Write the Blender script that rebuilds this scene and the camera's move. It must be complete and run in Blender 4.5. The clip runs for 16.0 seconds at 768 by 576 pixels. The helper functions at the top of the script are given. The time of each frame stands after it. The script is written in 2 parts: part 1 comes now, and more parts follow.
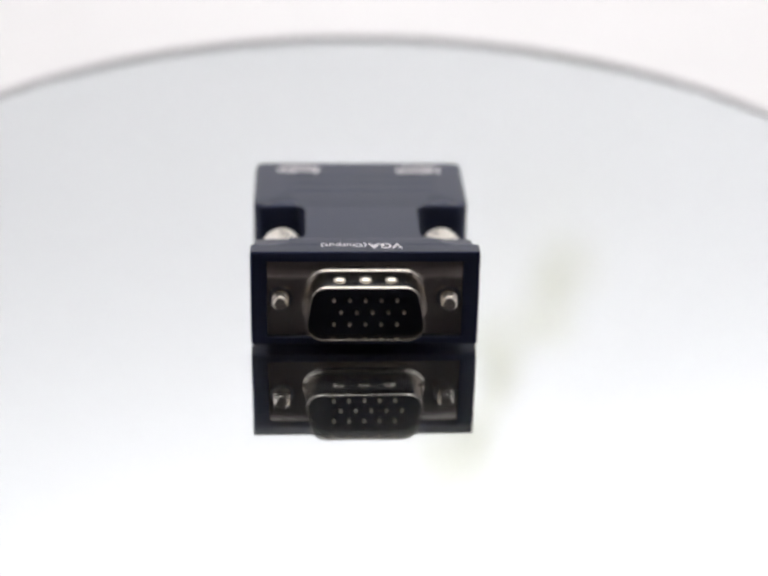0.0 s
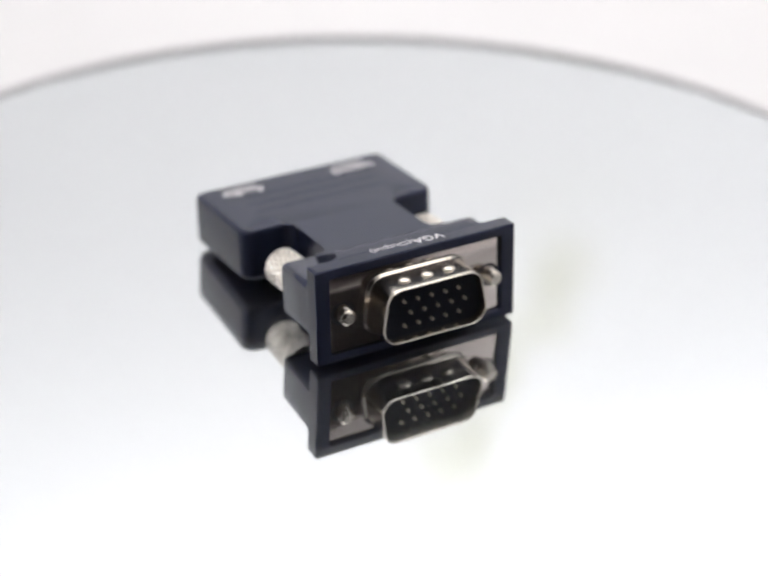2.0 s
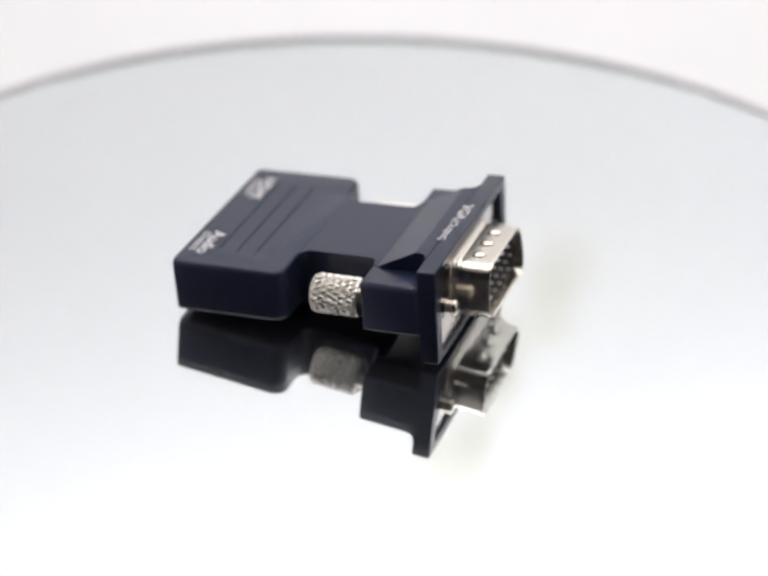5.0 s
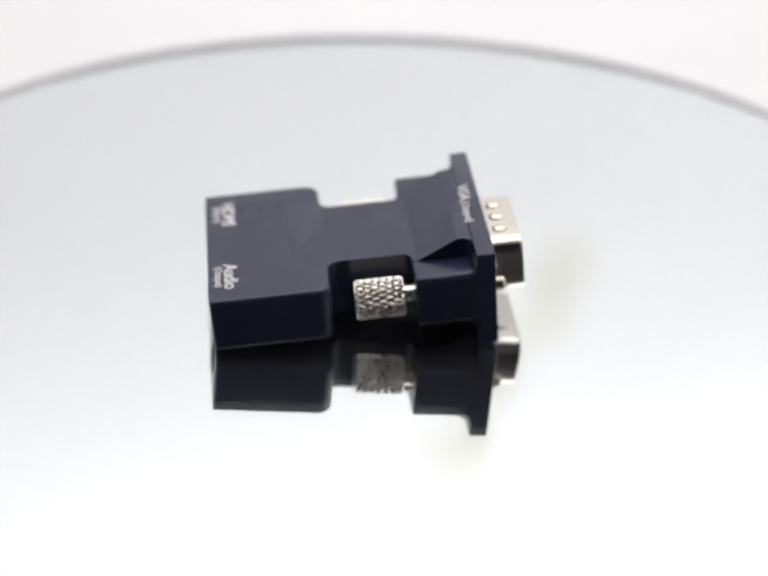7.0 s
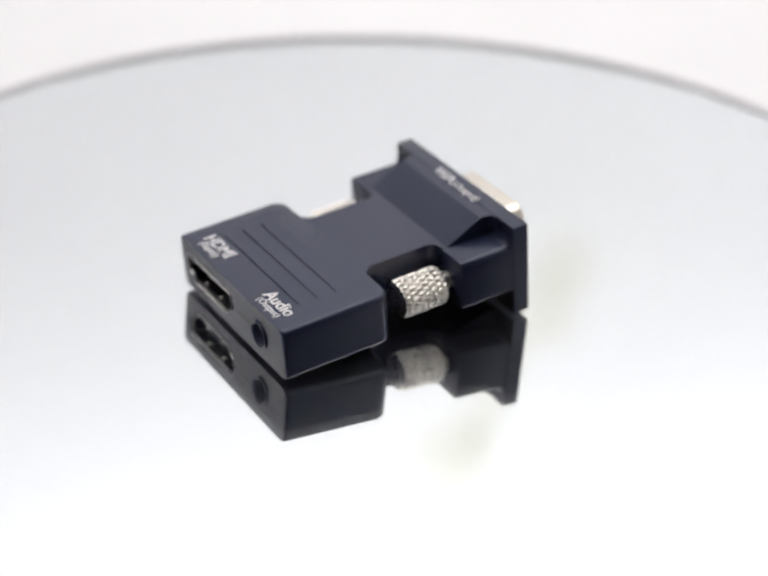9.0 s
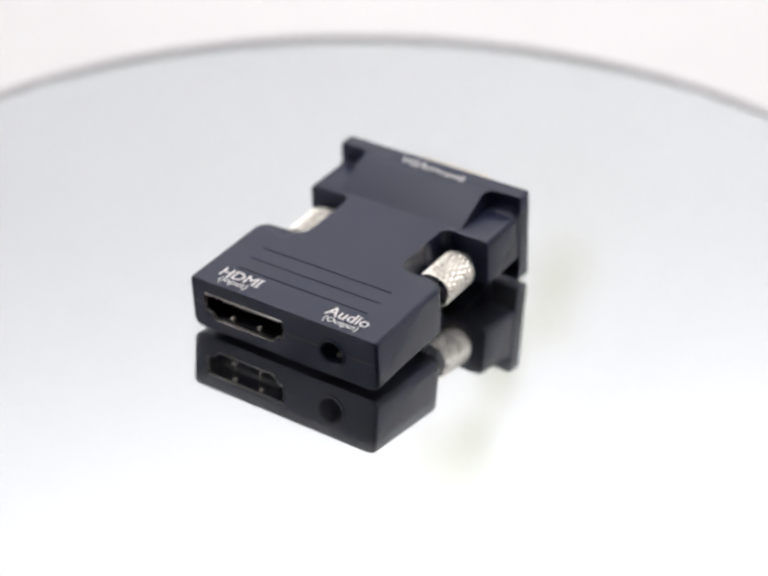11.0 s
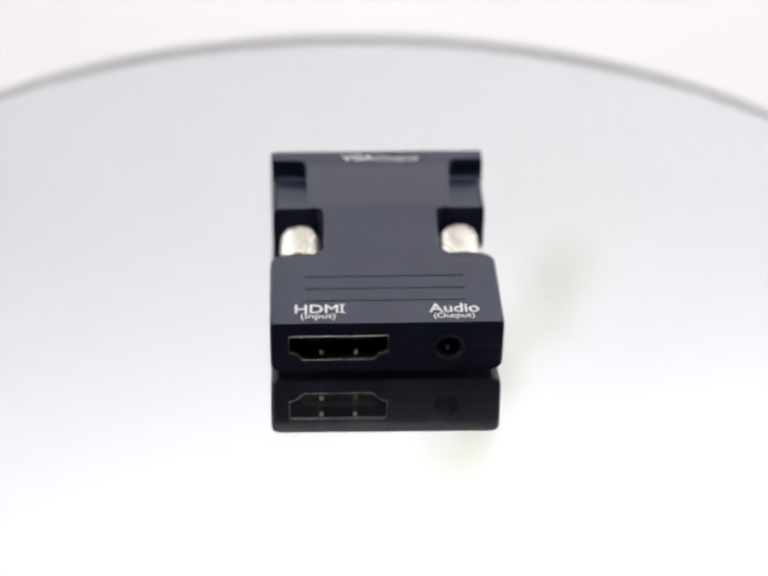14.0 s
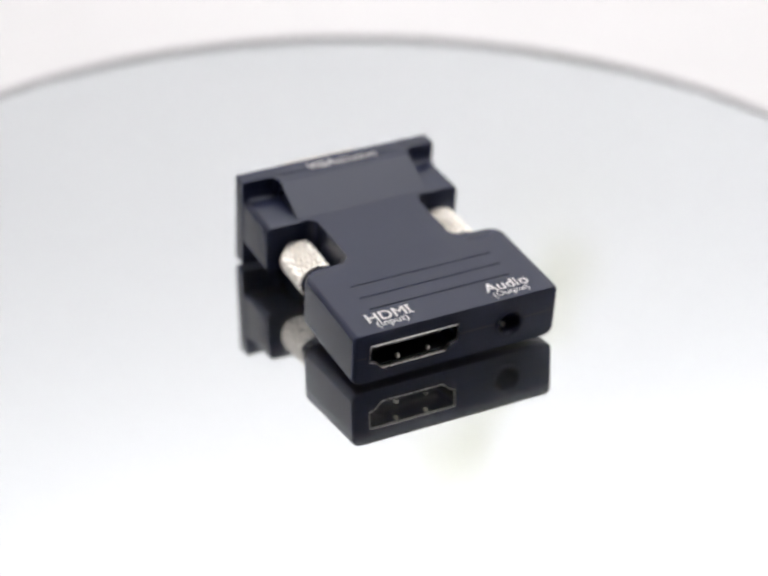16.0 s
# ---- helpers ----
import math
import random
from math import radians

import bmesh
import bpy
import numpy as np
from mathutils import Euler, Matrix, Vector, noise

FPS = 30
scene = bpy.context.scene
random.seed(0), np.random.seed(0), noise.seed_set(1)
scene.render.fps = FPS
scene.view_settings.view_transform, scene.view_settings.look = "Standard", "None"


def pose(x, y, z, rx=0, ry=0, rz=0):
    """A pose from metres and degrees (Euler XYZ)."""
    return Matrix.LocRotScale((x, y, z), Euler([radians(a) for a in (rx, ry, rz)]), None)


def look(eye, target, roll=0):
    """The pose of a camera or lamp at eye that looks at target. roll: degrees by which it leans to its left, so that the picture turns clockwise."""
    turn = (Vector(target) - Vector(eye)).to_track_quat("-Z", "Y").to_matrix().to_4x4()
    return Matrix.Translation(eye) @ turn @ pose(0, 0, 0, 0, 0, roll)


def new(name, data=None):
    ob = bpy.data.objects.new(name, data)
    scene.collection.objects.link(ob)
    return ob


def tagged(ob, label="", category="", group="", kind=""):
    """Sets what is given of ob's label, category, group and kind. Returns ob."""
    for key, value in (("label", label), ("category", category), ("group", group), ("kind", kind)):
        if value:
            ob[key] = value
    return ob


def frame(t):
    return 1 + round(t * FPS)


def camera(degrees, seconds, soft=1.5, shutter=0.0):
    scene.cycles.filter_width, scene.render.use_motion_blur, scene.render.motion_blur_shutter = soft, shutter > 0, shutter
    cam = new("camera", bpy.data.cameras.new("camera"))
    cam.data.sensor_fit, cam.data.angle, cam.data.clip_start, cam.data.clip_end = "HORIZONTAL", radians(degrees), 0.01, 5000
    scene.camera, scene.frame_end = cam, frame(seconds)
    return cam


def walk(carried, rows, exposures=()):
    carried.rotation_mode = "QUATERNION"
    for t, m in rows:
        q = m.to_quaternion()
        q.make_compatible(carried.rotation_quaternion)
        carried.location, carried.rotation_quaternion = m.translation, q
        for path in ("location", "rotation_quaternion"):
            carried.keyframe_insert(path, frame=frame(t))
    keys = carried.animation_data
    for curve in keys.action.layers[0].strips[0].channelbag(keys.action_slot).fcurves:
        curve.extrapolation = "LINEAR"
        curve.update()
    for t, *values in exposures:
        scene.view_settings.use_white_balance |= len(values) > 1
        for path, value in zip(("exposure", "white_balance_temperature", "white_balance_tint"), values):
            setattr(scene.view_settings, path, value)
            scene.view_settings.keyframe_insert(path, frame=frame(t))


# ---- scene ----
from math import sin, cos, pi

MM = 0.001

# ------------------------------------------------------------ camera
SECONDS = 16.0
EYE = Vector((0.0, -0.26958, 0.15780))
PITCH, YAW, ROLL = 0.5311, -0.0080, 0.0174
AHEAD = Vector((-sin(YAW) * cos(PITCH), cos(YAW) * cos(PITCH), -sin(PITCH)))
cam = camera(22.13, SECONDS, soft=2.9)
cam.data.dof.use_dof = True
cam.data.dof.focus_distance = 0.288
cam.data.dof.aperture_fstop = 10.8
STAND = look(EYE, EYE + AHEAD, math.degrees(ROLL))
walk(cam, [(0.0, STAND), (SECONDS, STAND)])

# ------------------------------------------------------------ light
world = bpy.data.worlds.new("studio_world")
scene.world = world
world.use_nodes = True
world.node_tree.nodes["Background"].inputs["Color"].default_value = (0.05, 0.05, 0.055, 1)
world.node_tree.nodes["Background"].inputs["Strength"].default_value = 0.3
scene.view_settings.exposure = 0.0
PANEL_LIGHT = 2.3
# glow put into the back cloth: strength low down, and its rise upwards
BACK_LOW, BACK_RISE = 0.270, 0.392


# ------------------------------------------------------------ materials
def material(name, colour, rough=0.5, metal=0.0, grain=0.0, grain_size=900.0, stain=0.0, stain_size=60.0, bump=0.0, coat=0.0, ior=1.5):
    m = bpy.data.materials.new(name)
    m.use_nodes = True
    nt = m.node_tree
    b = nt.nodes["Principled BSDF"]
    b.inputs["Base Color"].default_value = (*colour, 1)
    b.inputs["Roughness"].default_value = rough
    b.inputs["Metallic"].default_value = metal
    b.inputs["Coat Weight"].default_value = coat
    b.inputs["IOR"].default_value = ior
    co = nt.nodes.new("ShaderNodeTexCoord")
    fine = nt.nodes.new("ShaderNodeTexNoise")
    fine.inputs["Scale"].default_value = grain_size
    fine.inputs["Detail"].default_value = 3
    big = nt.nodes.new("ShaderNodeTexNoise")
    big.inputs["Scale"].default_value = stain_size
    big.inputs["Detail"].default_value = 4
    for n in (fine, big):
        nt.links.new(co.outputs["Object"], n.inputs["Vector"])
    if grain or stain:
        mix = nt.nodes.new("ShaderNodeMath")
        mix.operation = "MULTIPLY_ADD"
        nt.links.new(fine.outputs["Fac"], mix.inputs[0])
        mix.inputs[1].default_value = grain
        add = nt.nodes.new("ShaderNodeMath")
        add.operation = "MULTIPLY_ADD"
        nt.links.new(big.outputs["Fac"], add.inputs[0])
        add.inputs[1].default_value = stain
        add.inputs[2].default_value = rough - 0.5 * (grain + stain)
        nt.links.new(add.outputs[0], mix.inputs[2])
        nt.links.new(mix.outputs[0], b.inputs["Roughness"])
        hue = nt.nodes.new("ShaderNodeHueSaturation")
        hue.inputs["Color"].default_value = (*colour, 1)
        val = nt.nodes.new("ShaderNodeMapRange")
        val.inputs["To Min"].default_value = 1 - 0.6 * (grain + stain)
        val.inputs["To Max"].default_value = 1 + 0.6 * (grain + stain)
        nt.links.new(big.outputs["Fac"], val.inputs["Value"])
        nt.links.new(val.outputs["Result"], hue.inputs["Value"])
        nt.links.new(hue.outputs["Color"], b.inputs["Base Color"])
    if bump:
        bp = nt.nodes.new("ShaderNodeBump")
        bp.inputs["Strength"].default_value = bump
        bp.inputs["Distance"].default_value = 0.00005
        nt.links.new(fine.outputs["Fac"], bp.inputs["Height"])
        nt.links.new(bp.outputs["Normal"], b.inputs["Normal"])
    return m


BLACK_PLASTIC = material("black_abs_plastic", (0.0208, 0.0262, 0.059), 0.25, grain=0.03, grain_size=3500, stain=0.05, stain_size=120, bump=0.05, ior=1.50)
BLACK_PLASTIC.node_tree.nodes["Principled BSDF"].inputs["Specular Tint"].default_value = (0.93, 0.955, 1.0, 1)
BLACK_GLOSS = material("black_insulator", (0.009, 0.011, 0.020), 0.35, grain=0.1, grain_size=2500)
NICKEL = material("nickel_plate", (0.74, 0.69, 0.62), 0.20, 1.0, grain=0.05, grain_size=2500, stain=0.08, stain_size=300)
PLATE = material("satin_nickel_plate", (0.66, 0.60, 0.57), 0.12, 1.0, grain=0.01, grain_size=2500, stain=0.05, stain_size=200)
LINER = material("bright_steel", (0.76, 0.73, 0.70), 0.28, 1.0, grain=0.1, grain_size=3000)
NICKEL_DULL = material("dull_nickel", (0.90, 0.855, 0.79), 0.28, 1.0, grain=0.10, grain_size=3000, stain=0.1, stain_size=400, bump=0.08)
PIN_METAL = material("gold_flashed_pin", (0.60, 0.54, 0.47), 0.36, 1.0, grain=0.1, grain_size=3000)
BLACK_MATTE = material("black_matte_insulator", (0.007, 0.009, 0.018), 0.6, grain=0.1, grain_size=2500, ior=1.33)
PRINT = material("white_print", (0.94, 0.90, 0.91), 0.6, grain=0.2, grain_size=5000, stain=0.1)
MIRROR = material("silvered_mirror", (0.893, 0.905, 0.918), 0.012, 0.976)  # not fully metallic: a pale painted haze that lifts dark reflections
RIM = material("ground_glass_rim", (0.63, 0.605, 0.62), 0.75, grain=0.1, grain_size=400)
CLOTH = material("white_tent_cloth", (0.86, 0.85, 0.855), 0.9, grain=0.08, grain_size=900, stain=0.05, stain_size=6, bump=0.2)
FLOOR = material("white_paper", (0.93, 0.915, 0.92), 0.85, grain=0.08, grain_size=600, stain=0.05, stain_size=8, bump=0.1)
WHITE_PLASTIC = material("white_turntable_plastic", (0.78, 0.78, 0.78), 0.45, grain=0.1, stain=0.1)
ROOM = material("dim_room_wall", (0.135, 0.115, 0.115), 0.9, grain=0.1, grain_size=60, stain=0.2, stain_size=3)
LEAF = material("pale_dried_leaf", (0.80, 0.79, 0.66), 0.8, grain=0.2, grain_size=300, stain=0.3, stain_size=40)


def papery(m):
    """Thin dried leaf that lets most of the light behind it through."""
    nt = m.node_tree
    clear = nt.nodes.new("ShaderNodeBsdfTransparent")
    soft = nt.nodes.new("ShaderNodeBsdfTranslucent")
    soft.inputs["Color"].default_value = (0.80, 0.78, 0.60, 1)
    one, two = nt.nodes.new("ShaderNodeMixShader"), nt.nodes.new("ShaderNodeMixShader")
    one.inputs["Fac"].default_value = 0.5
    two.inputs["Fac"].default_value = 0.985
    clear.inputs["Color"].default_value = (0.998, 0.998, 0.982, 1)
    nt.links.new(nt.nodes["Principled BSDF"].outputs["BSDF"], one.inputs[1])
    nt.links.new(soft.outputs["BSDF"], one.inputs[2])
    nt.links.new(one.outputs["Shader"], two.inputs[1])
    nt.links.new(clear.outputs["BSDF"], two.inputs[2])
    nt.links.new(two.outputs["Shader"], nt.nodes["Material Output"].inputs["Surface"])


papery(LEAF)


def glass(name):
    m = bpy.data.materials.new(name)
    m.use_nodes = True
    b = m.node_tree.nodes["Principled BSDF"]
    b.inputs["Base Color"].default_value = (0.97, 0.98, 0.98, 1)
    b.inputs["Roughness"].default_value = 0.0
    b.inputs["IOR"].default_value = 1.25
    b.inputs["Transmission Weight"].default_value = 1.0
    return m


CLEAR = glass("clear_acrylic")


PANEL_W, PANEL_D, FADE = 0.80, 0.60, 0.12


def glowing(name, colour, strength):
    """A lit diffuser that fades towards its edges, as cloth before a lamp does."""
    m = bpy.data.materials.new(name)
    m.use_nodes = True
    nt = m.node_tree
    b = nt.nodes["Principled BSDF"]
    b.inputs["Base Color"].default_value = (0.8, 0.8, 0.8, 1)
    b.inputs["Emission Color"].default_value = (*colour, 1)
    co = nt.nodes.new("ShaderNodeTexCoord")
    xyz = nt.nodes.new("ShaderNodeSeparateXYZ")
    nt.links.new(co.outputs["Object"], xyz.inputs["Vector"])
    ends = []
    for axis, half in (("X", PANEL_W / 2), ("Y", PANEL_D / 2)):
        size = nt.nodes.new("ShaderNodeMath")
        size.operation = "ABSOLUTE"
        nt.links.new(xyz.outputs[axis], size.inputs[0])
        ramp_node = nt.nodes.new("ShaderNodeMapRange")
        ramp_node.interpolation_type = "SMOOTHSTEP"
        ramp_node.inputs["From Min"].default_value = half
        ramp_node.inputs["From Max"].default_value = half - FADE
        nt.links.new(size.outputs[0], ramp_node.inputs["Value"])
        ends.append(ramp_node)
    mul = nt.nodes.new("ShaderNodeMath")
    mul.operation = "MULTIPLY"
    nt.links.new(ends[0].outputs["Result"], mul.inputs[0])
    nt.links.new(ends[1].outputs["Result"], mul.inputs[1])
    gain = nt.nodes.new("ShaderNodeMath")
    gain.operation = "MULTIPLY_ADD"
    gain.inputs[1].default_value = strength
    gain.inputs[2].default_value = 0.15
    nt.links.new(mul.outputs[0], gain.inputs[0])
    nt.links.new(gain.outputs[0], b.inputs["Emission Strength"])
    return m


LED = glowing("led_diffuser", (1.0, 0.985, 0.975), PANEL_LIGHT)


def glow_cloth(name):
    """Back cloth of the tent with an added glow gradient, no lamp behind: more towards its top and +x."""
    m = bpy.data.materials.new(name)
    m.use_nodes = True
    nt = m.node_tree
    b = nt.nodes["Principled BSDF"]
    b.inputs["Base Color"].default_value = (0.80, 0.80, 0.81, 1)
    b.inputs["Roughness"].default_value = 0.9
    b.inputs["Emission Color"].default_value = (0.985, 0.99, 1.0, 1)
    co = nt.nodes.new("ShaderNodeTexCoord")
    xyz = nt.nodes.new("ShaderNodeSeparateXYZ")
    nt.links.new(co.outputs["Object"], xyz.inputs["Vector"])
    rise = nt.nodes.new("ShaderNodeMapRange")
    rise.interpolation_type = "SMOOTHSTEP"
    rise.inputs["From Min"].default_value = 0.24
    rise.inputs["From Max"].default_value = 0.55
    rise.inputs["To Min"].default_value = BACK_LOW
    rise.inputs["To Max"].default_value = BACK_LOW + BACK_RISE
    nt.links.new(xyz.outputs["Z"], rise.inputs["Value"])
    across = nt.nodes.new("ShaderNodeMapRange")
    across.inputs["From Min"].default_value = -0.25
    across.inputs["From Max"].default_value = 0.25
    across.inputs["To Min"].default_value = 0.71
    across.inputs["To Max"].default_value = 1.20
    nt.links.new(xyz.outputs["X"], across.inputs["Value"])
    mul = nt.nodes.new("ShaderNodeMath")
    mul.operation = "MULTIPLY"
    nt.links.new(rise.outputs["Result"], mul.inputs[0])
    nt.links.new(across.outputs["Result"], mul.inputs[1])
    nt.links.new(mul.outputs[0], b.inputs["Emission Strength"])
    return m


GLOW_CLOTH = glow_cloth("back_glow_cloth")


# ------------------------------------------------------------ mesh helpers
def part(name, bm, mat, parent=None, label="", smooth=35):
    bmesh.ops.recalc_face_normals(bm, faces=bm.faces[:])
    me = bpy.data.meshes.new(name)
    bm.to_mesh(me)
    bm.free()
    me.materials.append(mat)
    if smooth:
        me.shade_smooth()
        me.set_sharp_from_angle(angle=radians(smooth))
    ob = new(name, me)
    ob.parent = parent
    if label:
        ob["label"] = label
    return ob


def box(bm, x0, x1, y0, y1, z0, z1, bevel=0.0, seg=2, s=MM):
    r = bmesh.ops.create_cube(bm, size=1.0)
    vs = r["verts"]
    for v in vs:
        v.co = Vector(((x0 + x1) / 2 + v.co.x * (x1 - x0), (y0 + y1) / 2 + v.co.y * (y1 - y0), (z0 + z1) / 2 + v.co.z * (z1 - z0))) * s
    if bevel:
        es = list({e for v in vs for e in v.link_edges})
        bmesh.ops.bevel(bm, geom=es, offset=bevel * s, segments=seg, affect="EDGES", profile=0.5)


def loft(bm, rings, closed=True, cap0=True, cap1=True, s=MM):
    """Skin over rings of equal length; rings are lists of (x, y, z)."""
    rows = [[bm.verts.new(Vector(p) * s) for p in ring] for ring in rings]
    n = len(rows[0])
    for a, b in zip(rows, rows[1:]):
        for i in range(n if closed else n - 1):
            j = (i + 1) % n
            bm.faces.new((a[i], a[j], b[j], b[i]))
    if cap0:
        bm.faces.new(rows[0])
    if cap1:
        bm.faces.new(rows[-1])
    return rows


def turned(bm, cx, cz, profile, n=32, cap0=True, cap1=True):
    """A body of revolution about the y direction through (cx, cz); profile is a list of (y, radius)."""
    loft(bm, [[(cx + r * cos(2 * pi * k / n), y, cz + r * sin(2 * pi * k / n)) for k in range(n)] for y, r in profile], True, cap0, cap1)


def upright(bm, cx, cy, profile, n=128):
    """A body of revolution about the vertical; profile is a list of (z, radius)."""
    loft(bm, [[(cx + r * cos(2 * pi * k / n), cy + r * sin(2 * pi * k / n), z) for k in range(n)] for z, r in profile])


def rounded(points, radii, seg=6):
    """A closed outline with rounded corners."""
    out = []
    n = len(points)
    for i, (p, r) in enumerate(zip(points, radii)):
        p = Vector(p)
        a, b = Vector(points[i - 1]) - p, Vector(points[(i + 1) % n]) - p
        if r <= 0:
            out.append((p.x, p.y))
            continue
        half = a.angle(b) / 2
        cut = r / math.tan(half)
        t0, t1 = p + a.normalized() * cut, p + b.normalized() * cut
        c = p + (a.normalized() + b.normalized()).normalized() * (r / sin(half))
        v0, v1 = t0 - c, t1 - c
        turn = v0.angle_signed(v1)
        for k in range(seg + 1):
            w = v0.copy()
            w.rotate(Matrix.Rotation(-turn * k / seg, 2))
            out.append((c.x + w.x, c.y + w.y))
    return out


def grown(outline, d):
    """The outline moved outwards by d along its normals (counter-clockwise outlines)."""
    out = []
    n = len(outline)
    area = sum(outline[i][0] * outline[(i + 1) % n][1] - outline[(i + 1) % n][0] * outline[i][1] for i in range(n))
    sg = 1 if area > 0 else -1
    for i in range(n):
        (x0, y0), (x1, y1), (x2, y2) = outline[i - 1], outline[i], outline[(i + 1) % n]
        e0, e1 = Vector((x1 - x0, y1 - y0)), Vector((x2 - x1, y2 - y1))
        e0 = e0.normalized() if e0.length > 1e-6 else e1.normalized()
        e1 = e1.normalized() if e1.length > 1e-6 else e0
        nrm = Vector((e0.y + e1.y, -e0.x - e1.x))
        nrm = nrm.normalized() / max(0.5, cos(e0.angle(e1) / 2)) if nrm.length > 1e-6 else nrm
        out.append((x1 + sg * d * nrm.x, y1 + sg * d * nrm.y))
    return out


def pierced(bm, loop, holes, inward, depth):
    """Fill a flat loop of verts around holes (loops of coordinates), and sink each hole by depth along inward, with a floor."""
    edges = []
    for a, b in zip(loop, loop[1:] + loop[:1]):
        e = bm.edges.get((a, b)) or bm.edges.new((a, b))
        edges.append(e)
    for hole in holes:
        top = [bm.verts.new(Vector(p) * MM) for p in hole]
        low = [bm.verts.new((Vector(p) + Vector(inward) * depth) * MM) for p in hole]
        n = len(top)
        for i in range(n):
            j = (i + 1) % n
            bm.faces.new((top[i], top[j], low[j], low[i]))
            edges.append(bm.edges.get((top[i], top[j])))
        bm.faces.new(low)
    bmesh.ops.triangle_fill(bm, use_beauty=True, use_dissolve=False, edges=edges)


def lettering(name, text, size, m, mat, parent, label, stretch=1.0):
    """Flat raised print in the built-in font; m places it in the parent's space, text runs along x of m."""
    cu = bpy.data.curves.new(name, "FONT")
    cu.body, cu.size, cu.extrude = text, size * MM, 0.012 * MM
    cu.align_x, cu.align_y = "CENTER", "BOTTOM_BASELINE"
    cu.resolution_u = 4
    cu.bevel_depth, cu.bevel_resolution = (0.016 if size > 2 else 0.008) * size * MM, 0
    tmp = bpy.data.objects.new(name, cu)
    scene.collection.objects.link(tmp)
    bpy.context.view_layer.update()
    me = bpy.data.meshes.new_from_object(tmp.evaluated_get(bpy.context.evaluated_depsgraph_get()))
    bpy.data.objects.remove(tmp)
    bpy.data.curves.remove(cu)
    me.transform(m @ Matrix.Diagonal((stretch, 1, 1, 1)))
    me.materials.clear()
    me.materials.append(mat)
    me.name = name
    ob = new(name, me)
    ob.parent = parent
    ob["label"] = label
    return ob


# ------------------------------------------------------------ the setting: a white light tent on a table in a dark room
FLOOR_Z = -0.040
TENT_X, TENT_BACK, TENT_FRONT, TENT_TOP = 0.48, 0.50, -0.35, 0.64


def tent():
    bm = bmesh.new()
    box(bm, -2.5, 2.5, -2.2, 2.5, FLOOR_Z - 0.06, FLOOR_Z - 0.004, 0, s=1)
    tagged(part("table_top", bm, ROOM, None, smooth=0), "dark matt table top under the light tent", "table top", kind="structure")
    bm = bmesh.new()
    # floor sheet that sweeps up into the back wall
    rad = 0.10
    prof = [(TENT_FRONT, FLOOR_Z), (TENT_BACK - rad, FLOOR_Z)]
    for k in range(1, 13):
        a = pi / 2 * k / 12
        prof.append((TENT_BACK - rad + rad * sin(a), FLOOR_Z + rad - rad * cos(a)))
    prof.append((TENT_BACK, TENT_TOP))
    outer = [(TENT_FRONT, FLOOR_Z - 0.003), (TENT_BACK - rad, FLOOR_Z - 0.003)]
    for k in range(1, 13):
        a = pi / 2 * k / 12
        outer.append((TENT_BACK - rad + (rad + 0.003) * sin(a), FLOOR_Z + rad - (rad + 0.003) * cos(a)))
    outer.append((TENT_BACK + 0.003, TENT_TOP))
    ring = prof + outer[::-1]
    loft(bm, [[(x, y, z) for y, z in ring] for x in (-TENT_X, TENT_X)], s=1)
    tagged(part("backdrop", bm, FLOOR, None), "seamless white paper sweep behind the turntable", "backdrop", kind="structure")
    for name, x0, x1 in (("wall_west", -TENT_X - 0.006, -TENT_X - 0.002), ("wall_east", TENT_X + 0.002, TENT_X + 0.006)):
        bm = bmesh.new()
        box(bm, x0, x1, TENT_FRONT, TENT_BACK, FLOOR_Z, TENT_TOP, 0, s=1)
        tagged(part(name, bm, CLOTH, None, smooth=0), "white diffusing cloth side of the light tent", "tent wall", kind="structure")
    bm = bmesh.new()
    box(bm, -TENT_X, TENT_X, TENT_FRONT, TENT_BACK + 0.01, TENT_TOP + 0.002, TENT_TOP + 0.008, 0, s=1)
    tagged(part("ceiling", bm, CLOTH, None, smooth=0), "white cloth top of the light tent", "ceiling", kind="structure")
    for name, b in (("wall_north", (-2.5, 2.5, 2.5, 2.55, -0.8, 2.0)), ("wall_south", (-2.5, 2.5, -1.45, -1.4, -0.8, 2.0)),
                    ("wall_1", (-2.55, -2.5, -2.2, 2.5, -0.8, 2.0)), ("wall_2", (2.5, 2.55, -2.2, 2.5, -0.8, 2.0)),
                    ("ceiling_1", (-2.5, 2.5, -2.2, 2.5, 2.0, 2.05)), ("floor", (-2.5, 2.5, -2.2, 2.5, -0.85, -0.8))):
        bm = bmesh.new()
        box(bm, *b, 0, s=1)
        tagged(part(name, bm, ROOM, None, smooth=0), "dim brownish studio room surface", "room", kind="structure")


def led_panel():
    base = tagged(new("softbox"), "lit white softbox under the top of the tent", "softbox")
    base.location = (0.04, 0.145, TENT_TOP)
    w, d = PANEL_W, PANEL_D
    bm = bmesh.new()
    box(bm, -w / 2 - 0.004, w / 2 + 0.004, -d / 2 - 0.004, d / 2 + 0.004, -0.02, 0.0, 0.002, s=1)
    part("housing", bm, WHITE_PLASTIC, base)
    bm = bmesh.new()
    box(bm, -w / 2, w / 2, -d / 2, d / 2, -0.0245, -0.0205, 0, s=1)
    part("diffuser", bm, LED, base, "glowing white diffuser cloth", smooth=0)
    return base


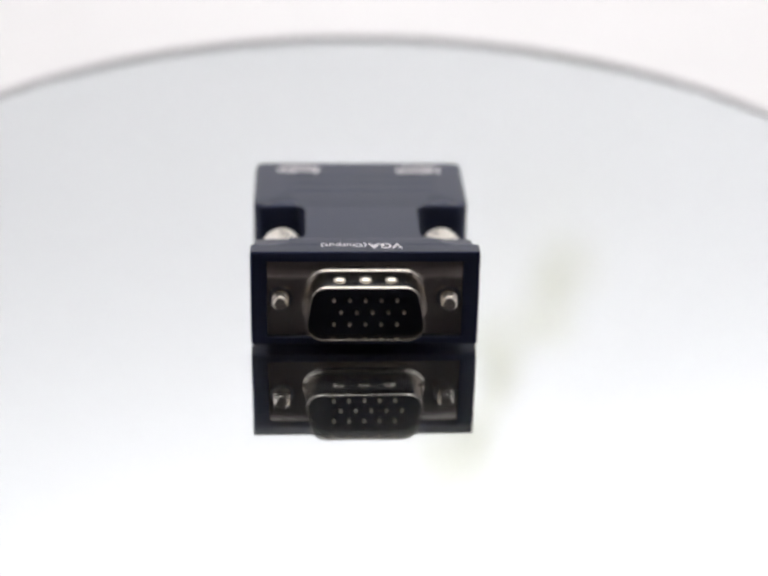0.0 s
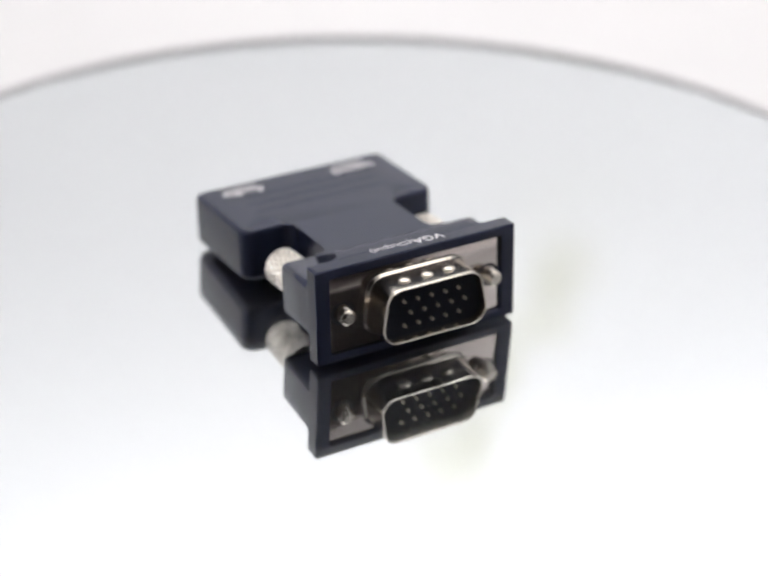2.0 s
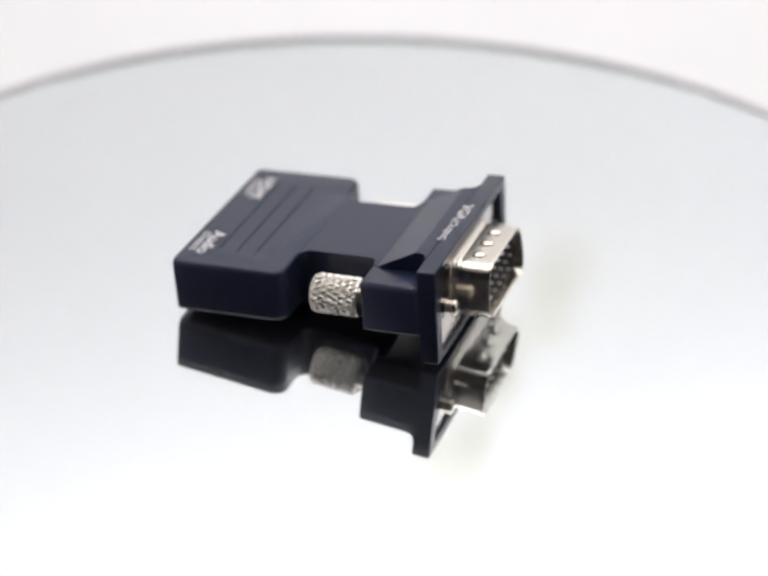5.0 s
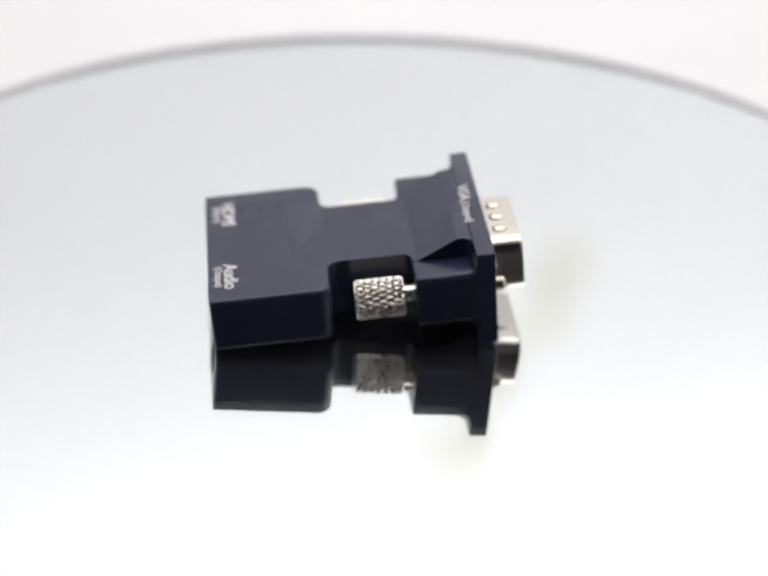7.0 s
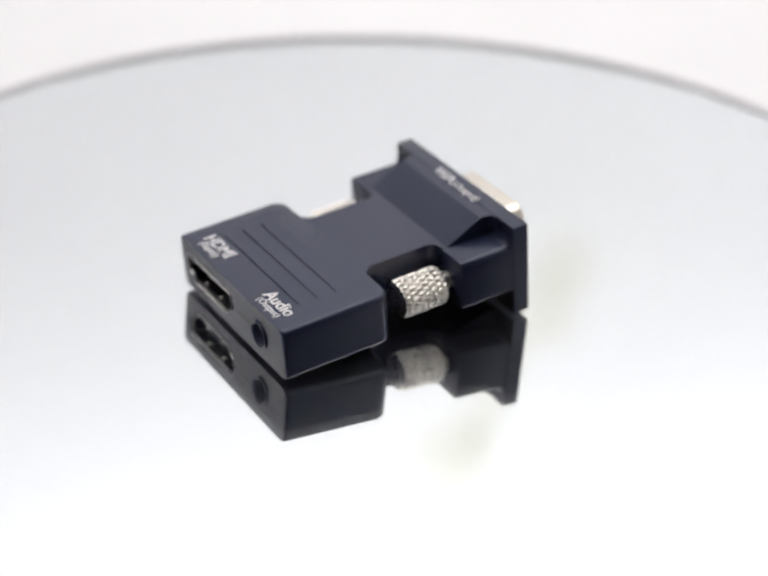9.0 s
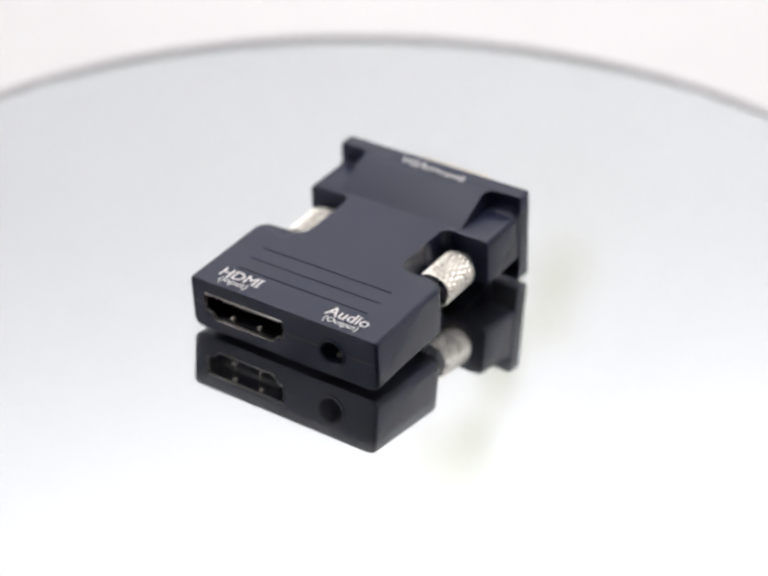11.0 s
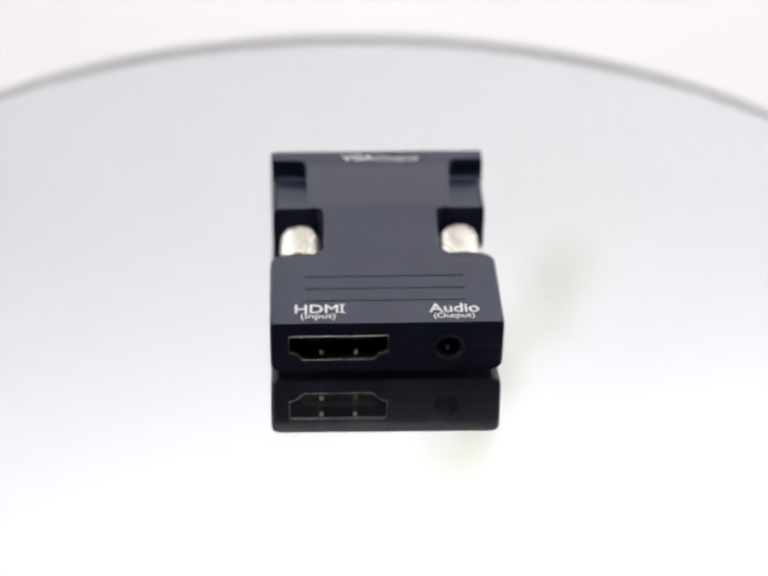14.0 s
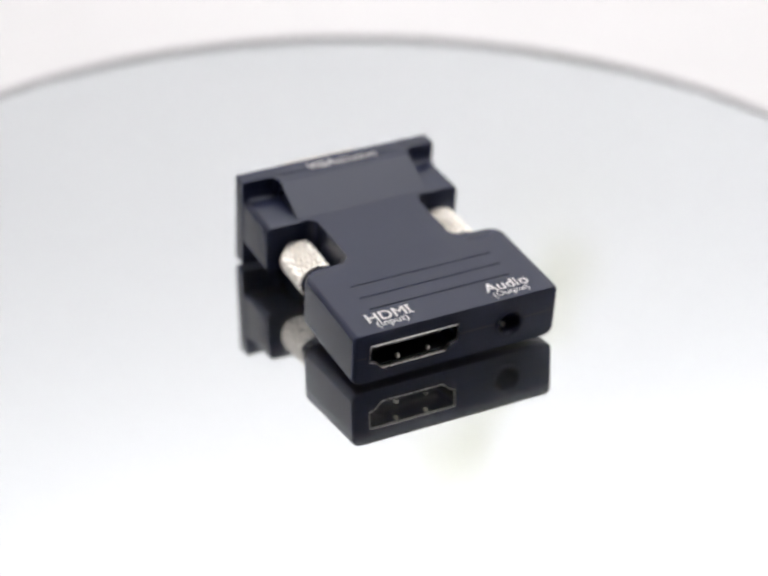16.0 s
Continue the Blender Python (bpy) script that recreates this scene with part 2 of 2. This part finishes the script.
def back_cloth():
    bm = bmesh.new()
    # added glowing sheet that brightens the back of the tent
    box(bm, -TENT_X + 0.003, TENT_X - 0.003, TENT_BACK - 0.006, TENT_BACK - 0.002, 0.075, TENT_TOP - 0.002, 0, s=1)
    tagged(part("wall_back", bm, GLOW_CLOTH, None, smooth=0), "white back cloth of the tent with an added glow, stronger towards its top", "tent wall", kind="structure")


tent()
back_cloth()
led_panel()

# ------------------------------------------------------------ turntable
DISC_X, DISC_Y, DISC_R = 0.0, 0.0, 100.2
TOP = -0.14           # upper face of the disc, millimetres
SILVER = -1.52       # the silvering under the clear layer


def turntable_base():
    ob = tagged(new("turntable_base"), "white plastic motor base beneath the mirror disc", "turntable base")
    ob.location = (DISC_X, DISC_Y, FLOOR_Z)
    bm = bmesh.new()
    h = -FLOOR_Z / MM - 5.0
    upright(bm, 0, 0, [(0, 78), (1, 80), (h - 6, 80), (h - 4.2, 78)])
    part("body", bm, WHITE_PLASTIC, ob)
    bm = bmesh.new()
    upright(bm, 0, 0, [(h - 4.2, 20), (h + 0.6, 20)], 48)
    part("hub", bm, WHITE_PLASTIC, ob)
    return ob


def mirror_disc():
    ob = tagged(new("mirror_disc"), "round mirror plate with a pale grey rim", "turntable")
    ob.location = (DISC_X, DISC_Y, 0)
    bm = bmesh.new()
    upright(bm, 0, 0, [(SILVER - 3.0, DISC_R - 0.3), (SILVER, DISC_R - 0.3)], 256)
    part("mirror", bm, MIRROR, ob, "silvered mirror face")
    bm = bmesh.new()
    upright(bm, 0, 0, [(SILVER - 0.05, DISC_R - 0.35), (TOP - 0.3, DISC_R - 0.3), (TOP, DISC_R - 0.6)], 256)
    part("clear_layer", bm, CLEAR, ob, "clear polished cover")
    bm = bmesh.new()
    n = 256
    prof = [(SILVER - 3.2, DISC_R - 0.25), (SILVER - 3.2, DISC_R + 1.0), (TOP - 0.5, DISC_R + 1.0), (TOP - 0.05, DISC_R + 0.7), (TOP - 0.05, DISC_R - 0.25)]
    rings = [[(r * cos(2 * pi * k / n), r * sin(2 * pi * k / n), z) for k in range(n)] for z, r in prof]
    loft(bm, rings + [rings[0]], True, False, False)
    bmesh.ops.remove_doubles(bm, verts=bm.verts[:], dist=1e-6)
    part("rim", bm, RIM, ob, "grey ground rim")
    return ob


turntable_base()
DISC = mirror_disc()

# ------------------------------------------------------------ the adapter (millimetres in its own space: x across, y from the pin side to the socket side, z up)
W, HP, THICK = 16.95, 15.42, 2.75
L, B, Z0, Z1 = 42.30, 17.05, 3.60, 12.36
SEAM = 8.2
NECK, NOTCH0, NOTCH1 = 8.8, 11.7, 24.2
SCREW_X, SCREW_Z = 12.5, 7.7
FRAME_LEAN = 0.25
ADAPTER = tagged(new("video_adapter"), "black plastic adapter with metal pin connector lying on the mirror", "adapter")
ADAPTER.scale = (1.008, 1.008, 1.008)


def front_frame():
    bm = bmesh.new()
    ix, iz0, iz1 = 14.6, 1.4, 13.75
    outer = rounded([(-W, 0), (W, 0), (W, HP), (-W, HP)], [0.35] * 4, 3)
    inner = rounded([(-ix, iz0), (ix, iz0), (ix, iz1), (-ix, iz1)], [0.35] * 4, 3)
    o2 = grown(outer, -0.18)
    i2 = grown(inner, 0.12)
    rings = [[(x, 0.18, z) for x, z in outer], [(x, 0.0, z) for x, z in o2], [(x, 0.0, z) for x, z in i2], [(x, 0.15, z) for x, z in inner],
             [(x, 0.75, z) for x, z in inner]]
    rows = loft(bm, rings, True, False, True)
    back = [[(x, THICK - 0.05, z) for x, z in outer], [(x, THICK, z) for x, z in grown(outer, -0.05)]]
    rb = [[bm.verts.new(Vector(p) * MM) for p in r] for r in back]
    n = len(outer)
    for a, b in ((rows[0], rb[0]), (rb[0], rb[1])):
        for i in range(n):
            j = (i + 1) % n
            bm.faces.new((a[i], a[j], b[j], b[i]))
    bm.faces.new(rb[1])
    for v in bm.verts:  # the frame leans forward a little
        v.co.y -= FRAME_LEAN * v.co.z / HP
    return part("front_frame", bm, BLACK_PLASTIC, ADAPTER, "raised black rectangular frame")


def ramp():
    bm = bmesh.new()
    prof = [(2.6, HP - 0.015), (4.7, HP - 0.015), (10.8, Z1 + 0.03), (11.4, Z1 - 0.2), (11.2, Z0 + 0.6), (10.2, Z0 - 0.03), (3.4, 0.6), (2.6, 0.6)]
    prof = rounded(prof, [0, 0.5, 0.6, 0, 0, 0.6, 0.3, 0], 3)
    x = 11.3
    # the sides flare into the frame with a hollow fillet
    r = 1.5
    half = [(x - 0.01, 99.0), (x, 99.0)]
    for k in range(7):
        e = r * (1 - cos(pi / 2 * k / 6))
        half.append((x + 0.004 + e, THICK - 0.1 + r - math.sqrt(r * r - (r - e) ** 2)))
    flare = [(-sx, lim) for sx, lim in reversed(half)] + half
    loft(bm, [[(sx, min(y, lim), z) for y, z in prof] for sx, lim in flare])
    return part("ramp", bm, BLACK_PLASTIC, ADAPTER, "sloping black collar behind the frame")


def screw_boss(side):
    bm = bmesh.new()
    x0, x1, z0, z1 = side * 8.4, side * 16.75, 4.0, 12.28
    pts = rounded([(x0, z0), (x1, z0), (x1, z1), (x0, z1)], [0, 0.9, 1.0, 0], 8)
    rings = []
    for y, d, up in ((THICK - 0.2, 0.05, 1.1), (THICK, 0.05, 1.1), (THICK + 0.06, 0.05, 0.75), (THICK + 0.15, 0.04, 0.55), (THICK + 0.35, 0.02, 0.29), (THICK + 0.6, 0.0, 0.11),
                     (THICK + 0.9, 0.0, 0.02), (THICK + 1.1, 0.0, 0.0), (NOTCH0 - 0.35, 0.0, 0.0), (NOTCH0 - 0.1, -0.1, 0.0), (NOTCH0, -0.35, 0.0)):
        rings.append([(x, y, z + up * max(0.0, min(1.0, (z - 9.0) / 3.0))) for x, z in grown(pts, d)])
    loft(bm, rings)
    return part("screw_boss", bm, BLACK_PLASTIC, ADAPTER)


def housing():
    """Socket half of the body with its neck: loft of the plan outline over heights, with a pierced top and end."""
    bm = bmesh.new()
    x, n = B, NECK
    w, m = n + 2.2, NOTCH0 - 0.03
    plan = [(x, L), (x, NOTCH1), (n, NOTCH1), (n, m), (w, m), (w, 9.6), (-w, 9.6), (-w, m), (-n, m), (-n, NOTCH1), (-x, NOTCH1), (-x, L)]
    full = rounded(plan, [0.55, 2.2, 1.8, 1.5, 0, 0, 0, 0, 1.5, 1.8, 2.2, 0.55], 8)
    levels = []
    low, high = 1.25, 0.85  # edge radii underneath and on top
    for k in range(7):
        a = pi / 2 * k / 6
        levels.append((Z0 + low - low * cos(a), low - low * sin(a)))
    for k in range(7):
        a = pi / 2 * k / 6
        levels.append((Z1 - high + high * sin(a), high - high * cos(a)))

    def ring(z, d):
        out = []
        for px, py in full:
            share = min(1.0, max(0.0, (abs(px) - n) / 3.0)) if py > NOTCH1 - 0.1 else 0.0
            back = d * share * min(1.0, max(0.0, 1 - (py - NOTCH1) / 2.5))
            out.append((math.copysign(abs(px) - d * share, px), py + 0.6 * back, z))
        return out

    rows = loft(bm, [ring(z, d) for z, d in levels], closed=False, cap0=True, cap1=False)
    # grooves in the top
    grooves = []
    for y, x0, x1 in ((30.6, -11.85, 11.9), (33.7, -11.85, 11.95), (36.75, -11.7, 11.9)):
        grooves.append([(px, py, Z1) for px, py in rounded([(x0, y - 0.12), (x1, y - 0.12), (x1, y + 0.12), (x0, y + 0.12)], [0.1] * 4, 2)])
    pierced(bm, rows[-1], grooves, (0, 0, -1), 0.28)
    end = [row[0] for row in rows] + [row[-1] for row in reversed(rows)]
    port = [(px, L, pz) for px, pz in PORT]
    jack = [(JACK[0] + 2.1 * cos(2 * pi * k / 24), L, JACK[1] + 2.1 * sin(2 * pi * k / 24)) for k in range(24)]
    pierced(bm, end, [port, jack], (0, -1, 0), 7.0)
    return part("housing", bm, BLACK_PLASTIC, ADAPTER, "black plastic body with three fine grooves", smooth=30)


PORT = rounded([(-0.2, 7.1), (0.95, 6.75), (1.9, 5.7), (12.3, 5.7), (13.25, 6.75), (14.4, 7.1), (14.4, 10.15), (-0.2, 10.15)], [0.3, 0.3, 0.35, 0.35, 0.3, 0.3, 0.3, 0.3], 3)
JACK = (-9.0, 7.75)


def end_seam():
    bm = bmesh.new()
    for x0, x1 in ((-B + 0.6, JACK[0] - 2.46), (JACK[0] + 2.46, -0.28), (14.58, B - 0.6)):
        box(bm, x0, x1, L - 0.05, L + 0.012, SEAM - 0.05, SEAM + 0.05)
    part("seam", bm, BLACK_GLOSS, ADAPTER, "fine dark moulding seam", smooth=0)


def digital_socket():
    bm = bmesh.new()
    outer, inner = grown(PORT, -0.02), grown(PORT, -0.17)
    rings = [[(x, L - 0.4, z) for x, z in outer], [(x, L + 0.04, z) for x, z in outer], [(x, L + 0.15, z) for x, z in grown(PORT, -0.09)],
             [(x, L + 0.10, z) for x, z in grown(PORT, -0.13)], [(x, L - 0.2, z) for x, z in grown(PORT, -0.16)], [(x, L - 0.4, z) for x, z in inner]]
    loft(bm, rings, True, False, False)
    shell = part("socket_shell", bm, LINER, ADAPTER, "thin bright metal socket lining")
    bm = bmesh.new()
    box(bm, 1.9, 12.4, L - 6.4, L - 1.6, 8.0, 8.9, 0.12)
    part("tongue", bm, BLACK_GLOSS, shell, "black contact blade")
    for x in (9.55, 4.55):
        bm = bmesh.new()
        box(bm, x - 0.33, x + 0.33, L - 0.95, L - 0.2, 6.45, 7.15, 0.24, 3)
        part("retention_spring", bm, NICKEL_DULL, shell)
        bm = bmesh.new()
        box(bm, x - 0.33, x + 0.33, L - 1.2, L - 0.4, 9.45, 9.98, 0.22, 3)
        part("retention_spring", bm, NICKEL_DULL, shell)
    bm = bmesh.new()
    box(bm, 1.7, 12.3, L - 6.0, L - 0.5, 5.75, 6.2, 0.1)
    part("socket_floor", bm, BLACK_GLOSS, shell)
    bm = bmesh.new()
    loft(bm, [[(x, L - 5.8, z) for x, z in grown(PORT, -0.3)], [(x, L - 5.6, z) for x, z in grown(PORT, -0.3)]])
    part("socket_back", bm, BLACK_MATTE, shell)
    return shell


def audio_socket():
    bm = bmesh.new()
    turned(bm, *JACK, [(L - 5.5, 2.08), (L - 0.2, 2.08), (L + 0.02, 2.45), (L + 0.2, 2.40), (L + 0.3, 2.26), (L + 0.3, 2.10), (L + 0.2, 1.95), (L - 0.2, 1.72), (L - 5.5, 1.68)], 40, False, False)
    ring = part("audio_socket", bm, BLACK_PLASTIC, ADAPTER, "round black audio socket")
    bm = bmesh.new()
    turned(bm, *JACK, [(L - 5.6, 1.9), (L - 5.3, 1.9)], 24)
    part("socket_floor", bm, BLACK_GLOSS, ring)
    bm = bmesh.new()
    box(bm, JACK[0] - 0.32, JACK[0] + 0.32, L - 2.3, L - 1.5, JACK[1] - 1.75, JACK[1] - 1.15, 0.12)
    part("contact", bm, LINER, ring, "small brass spring contact")
    return ring


# pin connector -------------------------------------------------------------
D_SHAPE = rounded([(-9.3, 3.3), (9.3, 3.3), (7.75, 12.15), (-7.75, 12.15)], [2.6, 2.6, 2.5, 2.5], 8)


def pin_connector():
    bm = bmesh.new()
    box(bm, -14.5, 14.5, 0.35, 0.72, 1.5, 13.65, 0.06)
    plate = part("connector_plate", bm, PLATE, ADAPTER, "flat nickel plate")
    bm = bmesh.new()
    rings = []
    for y, d in ((0.34, 0.55), (0.2, 0.50), (0.05, 0.40), (-0.1, 0.27), (-0.25, 0.15), (-0.45, 0.06), (-0.7, 0.02)):
        rings.append([(x, y, z) for x, z in grown(D_SHAPE, d)])
    rings.append([(x, -2.1, z) for x, z in grown(D_SHAPE, 0.01)])
    rings.append([(x, -5.0, z) for x, z in D_SHAPE])
    rings.append([(x, -5.3, z) for x, z in D_SHAPE])
    rings.append([(x, -5.5, z) for x, z in grown(D_SHAPE, -0.10)])
    rings.append([(x, -5.5, z) for x, z in grown(D_SHAPE, -0.30)])
    rings.append([(x, -5.3, z) for x, z in grown(D_SHAPE, -0.42)])
    rings.append([(x, 0.30, z) for x, z in grown(D_SHAPE, -0.42)])
    loft(bm, rings, True, False, False)
    shell = part("connector_shell", bm, NICKEL, plate, "bright D-shaped metal shell")
    bm = bmesh.new()
    loft(bm, [[(x, 0.25, z) for x, z in grown(D_SHAPE, -0.45)], [(x, -3.95, z) for x, z in grown(D_SHAPE, -0.45)]])
    part("insulator", bm, BLACK_MATTE, plate, "black pin insulator")
    for z in (12.12, 3.33):
        for x in (-3.8, 0.0, 3.75):
            bm = bmesh.new()
            bmesh.ops.create_uvsphere(bm, u_segments=16, v_segments=10, radius=1.0)
            for v in bm.verts:
                v.co = Vector((x + 1.1 * v.co.x, -2.6 + 1.25 * v.co.y, z + 0.5 * v.co.z)) * MM
            part("dimple", bm, NICKEL, plate, smooth=80)
    for z, off in ((9.4, 0.0), (7.45, 1.03), (5.5, 0.0)):
        for k in range(5):
            bm = bmesh.new()
            turned(bm, (k - 2) * 2.31 + off, z, [(-3.1, 0.26), (-4.35, 0.26), (-4.55, 0.19), (-4.62, 0.09)], 12)
            part("pin", bm, PIN_METAL, plate)
    return plate


def screw(side):
    """A captive jack screw: knurled head in the notch, shaft, and threaded tip beyond the plate."""
    cx, cz = side * SCREW_X, SCREW_Z
    bm = bmesh.new()
    nu, nv, R, y0, y1 = 240, 72, 3.05, 13.3, 20.75
    rings = [[(cx + 1.2 * cos(2 * pi * k / nu), y0, cz + 1.2 * sin(2 * pi * k / nu)) for k in range(nu)]]
    for j in range(nv + 1):
        v = j / nv
        edge = min(1.0, min(v, 1 - v) / 0.06)
        ring = []
        for k in range(nu):
            u = k / nu
            a = (u * 20 + v * 3.4) % 1.0
            b = (u * 20 - v * 3.4) % 1.0
            cut = [1 - min(1.0, 1.7 * (1 - 2 * abs(c - 0.5))) for c in (a, b)]
            r = R - 0.30 * (1 - edge) - 0.36 * max(cut[0], 0.75 * cut[1]) * edge
            ring.append((cx + r * cos(2 * pi * u), y0 + (y1 - y0) * v, cz + r * sin(2 * pi * u)))
        rings.append(ring)
    rings.append([(cx + 1.0 * cos(2 * pi * k / nu), y1, cz + 1.0 * sin(2 * pi * k / nu)) for k in range(nu)])
    loft(bm, rings)
    bmesh.ops.translate(bm, vec=(0, 0, -0.35 * MM), verts=bm.verts[:])
    head = part("thumbscrew", bm, NICKEL_DULL, ADAPTER, "knurled nickel thumbscrew", smooth=25)
    bm = bmesh.new()
    turned(bm, cx, cz, [(NOTCH0 - 1.0, 1.3), (y0 + 0.2, 1.3)], 24)
    part("shaft", bm, NICKEL_DULL, head)
    bm = bmesh.new()
    prof = [(0.6, 1.2), (0.05, 1.2), (-0.05, 1.2)]
    y = -0.1
    while y > -1.7:
        prof += [(y, 1.05), (y - 0.18, 1.27), (y - 0.24, 1.27)]
        y -= 0.42
    prof += [(y, 1.15), (y - 0.25, 0.85)]
    turned(bm, cx, cz, prof, 28)
    part("threaded_tip", bm, NICKEL, head, "threaded metal screw tip")
    bm = bmesh.new()
    turned(bm, cx, cz, [(0.40, 1.85), (0.335, 1.85), (0.335, 1.42), (0.40, 1.42)], 28, False, False)
    part("screw_hole", bm, BLACK_GLOSS, head, "dark hole round the screw tip")
    return head


def prints():
    # letters run towards -x and stand up towards -y on upward faces
    def on_top(x, y, z):
        return pose(x * MM, y * MM, (z + 0.012) * MM, 0, 0, 180)

    lettering("vga_lettering", "VGA", 2.3, on_top(3.0, 2.7, HP), PRINT, ADAPTER, "white printed word VGA", 1.08)
    lettering("output_lettering", "(Output)", 1.72, on_top(-3.15, 2.7, HP), PRINT, ADAPTER, "small white printed word (Output)", 1.12)
    word = lettering("hdmi_lettering", "HDMI", 2.9, on_top(9.85, 39.75, Z1), PRINT, ADAPTER, "white printed word HDMI", 1.02)
    end = min(v.co.x for v in word.data.vertices) / MM
    bm = bmesh.new()
    for y in (39.68, 37.76):
        box(bm, end - 0.26, end + 0.56, y - 0.1, y + 0.1, Z1, Z1 + 0.025)
    part("serif", bm, PRINT, word, smooth=0)
    lettering("input_lettering", "(Input)", 1.85, on_top(10.0, 41.05, Z1), PRINT, ADAPTER, "small white printed word (Input)", 1.05)
    lettering("audio_lettering", "Audio", 2.95, on_top(-9.9, 39.85, Z1), PRINT, ADAPTER, "white printed word Audio", 1.02)
    lettering("output_lettering", "(Output)", 1.62, on_top(-9.75, 41.2, Z1), PRINT, ADAPTER, "small white printed word (Output)", 1.05)


front_frame()
ramp()
for s in (-1, 1):
    screw_boss(s)
    screw(s)
housing()
end_seam()
digital_socket()
audio_socket()
pin_connector()
prints()


# ------------------------------------------------------------ a pale sprig hanging before the back wall, seen as a faint smudge in the mirror
def sprig():
    rnd = random.Random(4)
    top, tip = Vector((0.0355, 0.466, 0.404)), Vector((0.0905, 0.470, 0.250))
    ob = tagged(new("dried_sprig"), "pale dried leaf sprig hanging before the backdrop", "sprig")
    ob.location = top
    along = tip - top
    bm = bmesh.new()
    rings = []
    for k in range(13):
        f = k / 12
        c = along * f + Vector((-0.002 * sin(pi * f), 0, 0))
        r = 0.0013 * (1 - 0.6 * f)
        rings.append([(c.x + r * cos(a), c.y + r * sin(a), c.z) for a in (0, pi / 3, 2 * pi / 3, pi, 4 * pi / 3, 5 * pi / 3)])
    loft(bm, rings, s=1)
    # the thread that it hangs by
    loft(bm, [[(r0 * cos(a), 0.0 + r0 * sin(a), z) for a in (0, 2 * pi / 3, 4 * pi / 3)] for z, r0 in ((-0.002, 0.0003), (TENT_TOP - 0.0245 - 0.404, 0.0003))], s=1)
    part("stem", bm, LEAF, ob)
    for k in range(24):
        f = 0.02 + 0.80 * k / 23
        big = 0.72 + 0.7 * math.exp(-((f - 0.74) / 0.13) ** 2) + 0.45 * math.exp(-((f - 0.12) / 0.14) ** 2)
        bm = bmesh.new()
        n = 7
        ln, wd = 0.026 * big * rnd.uniform(0.8, 1.2), 0.0105 * big * rnd.uniform(0.8, 1.2)
        rings = []
        for j in range(n):
            u = j / (n - 1)
            h = wd * max(0.05, sin(pi * min(1, u * 0.9 + 0.08)))
            lift = 0.004 * u * u
            rings.append([(-h, u * ln, lift), (0, u * ln, lift - 0.0012), (h, u * ln, lift), (0, u * ln, lift + 0.0004)])
        loft(bm, rings, s=1)
        turn = rnd.choice((-1, 1)) * rnd.uniform(0.3, 1.3) + 0.35
        m = Matrix.Translation(along * f + Vector((-0.002 * sin(pi * f), 0, 0))) @ Matrix.Rotation(turn, 4, "Y") @ Matrix.Rotation(-pi / 2 + rnd.uniform(-0.5, 0.5), 4, "X")
        bmesh.ops.transform(bm, matrix=m, verts=bm.verts[:])
        part("leaf", bm, LEAF, ob)
    return ob


sprig()

# ------------------------------------------------------------ what moves
START, TILT, LEAN = 1.84, 4.96, 0.21
OFFSET = (-0.884 * MM, -17.885 * MM, -0.071 * MM)
# the turntable runs a little faster at first: turn in degrees about the middle of the clip
TURN = (106.2946, 12.68593, -0.0378059, 0.00390587, -0.00139532, -2.52578e-05, 1.78936e-05)


def turned_by(t):
    return sum(c * (t - 8.0) ** k for k, c in enumerate(TURN))


def motions():
    steps = [0.5 * k for k in range(33)]
    rest = pose(*OFFSET, -TILT, LEAN, START)
    walk(ADAPTER, [(t, pose(0, 0, 0, 0, 0, turned_by(t)) @ rest) for t in steps])
    walk(DISC, [(t, pose(DISC_X, DISC_Y, 0, 0, 0, turned_by(t))) for t in steps])


motions()
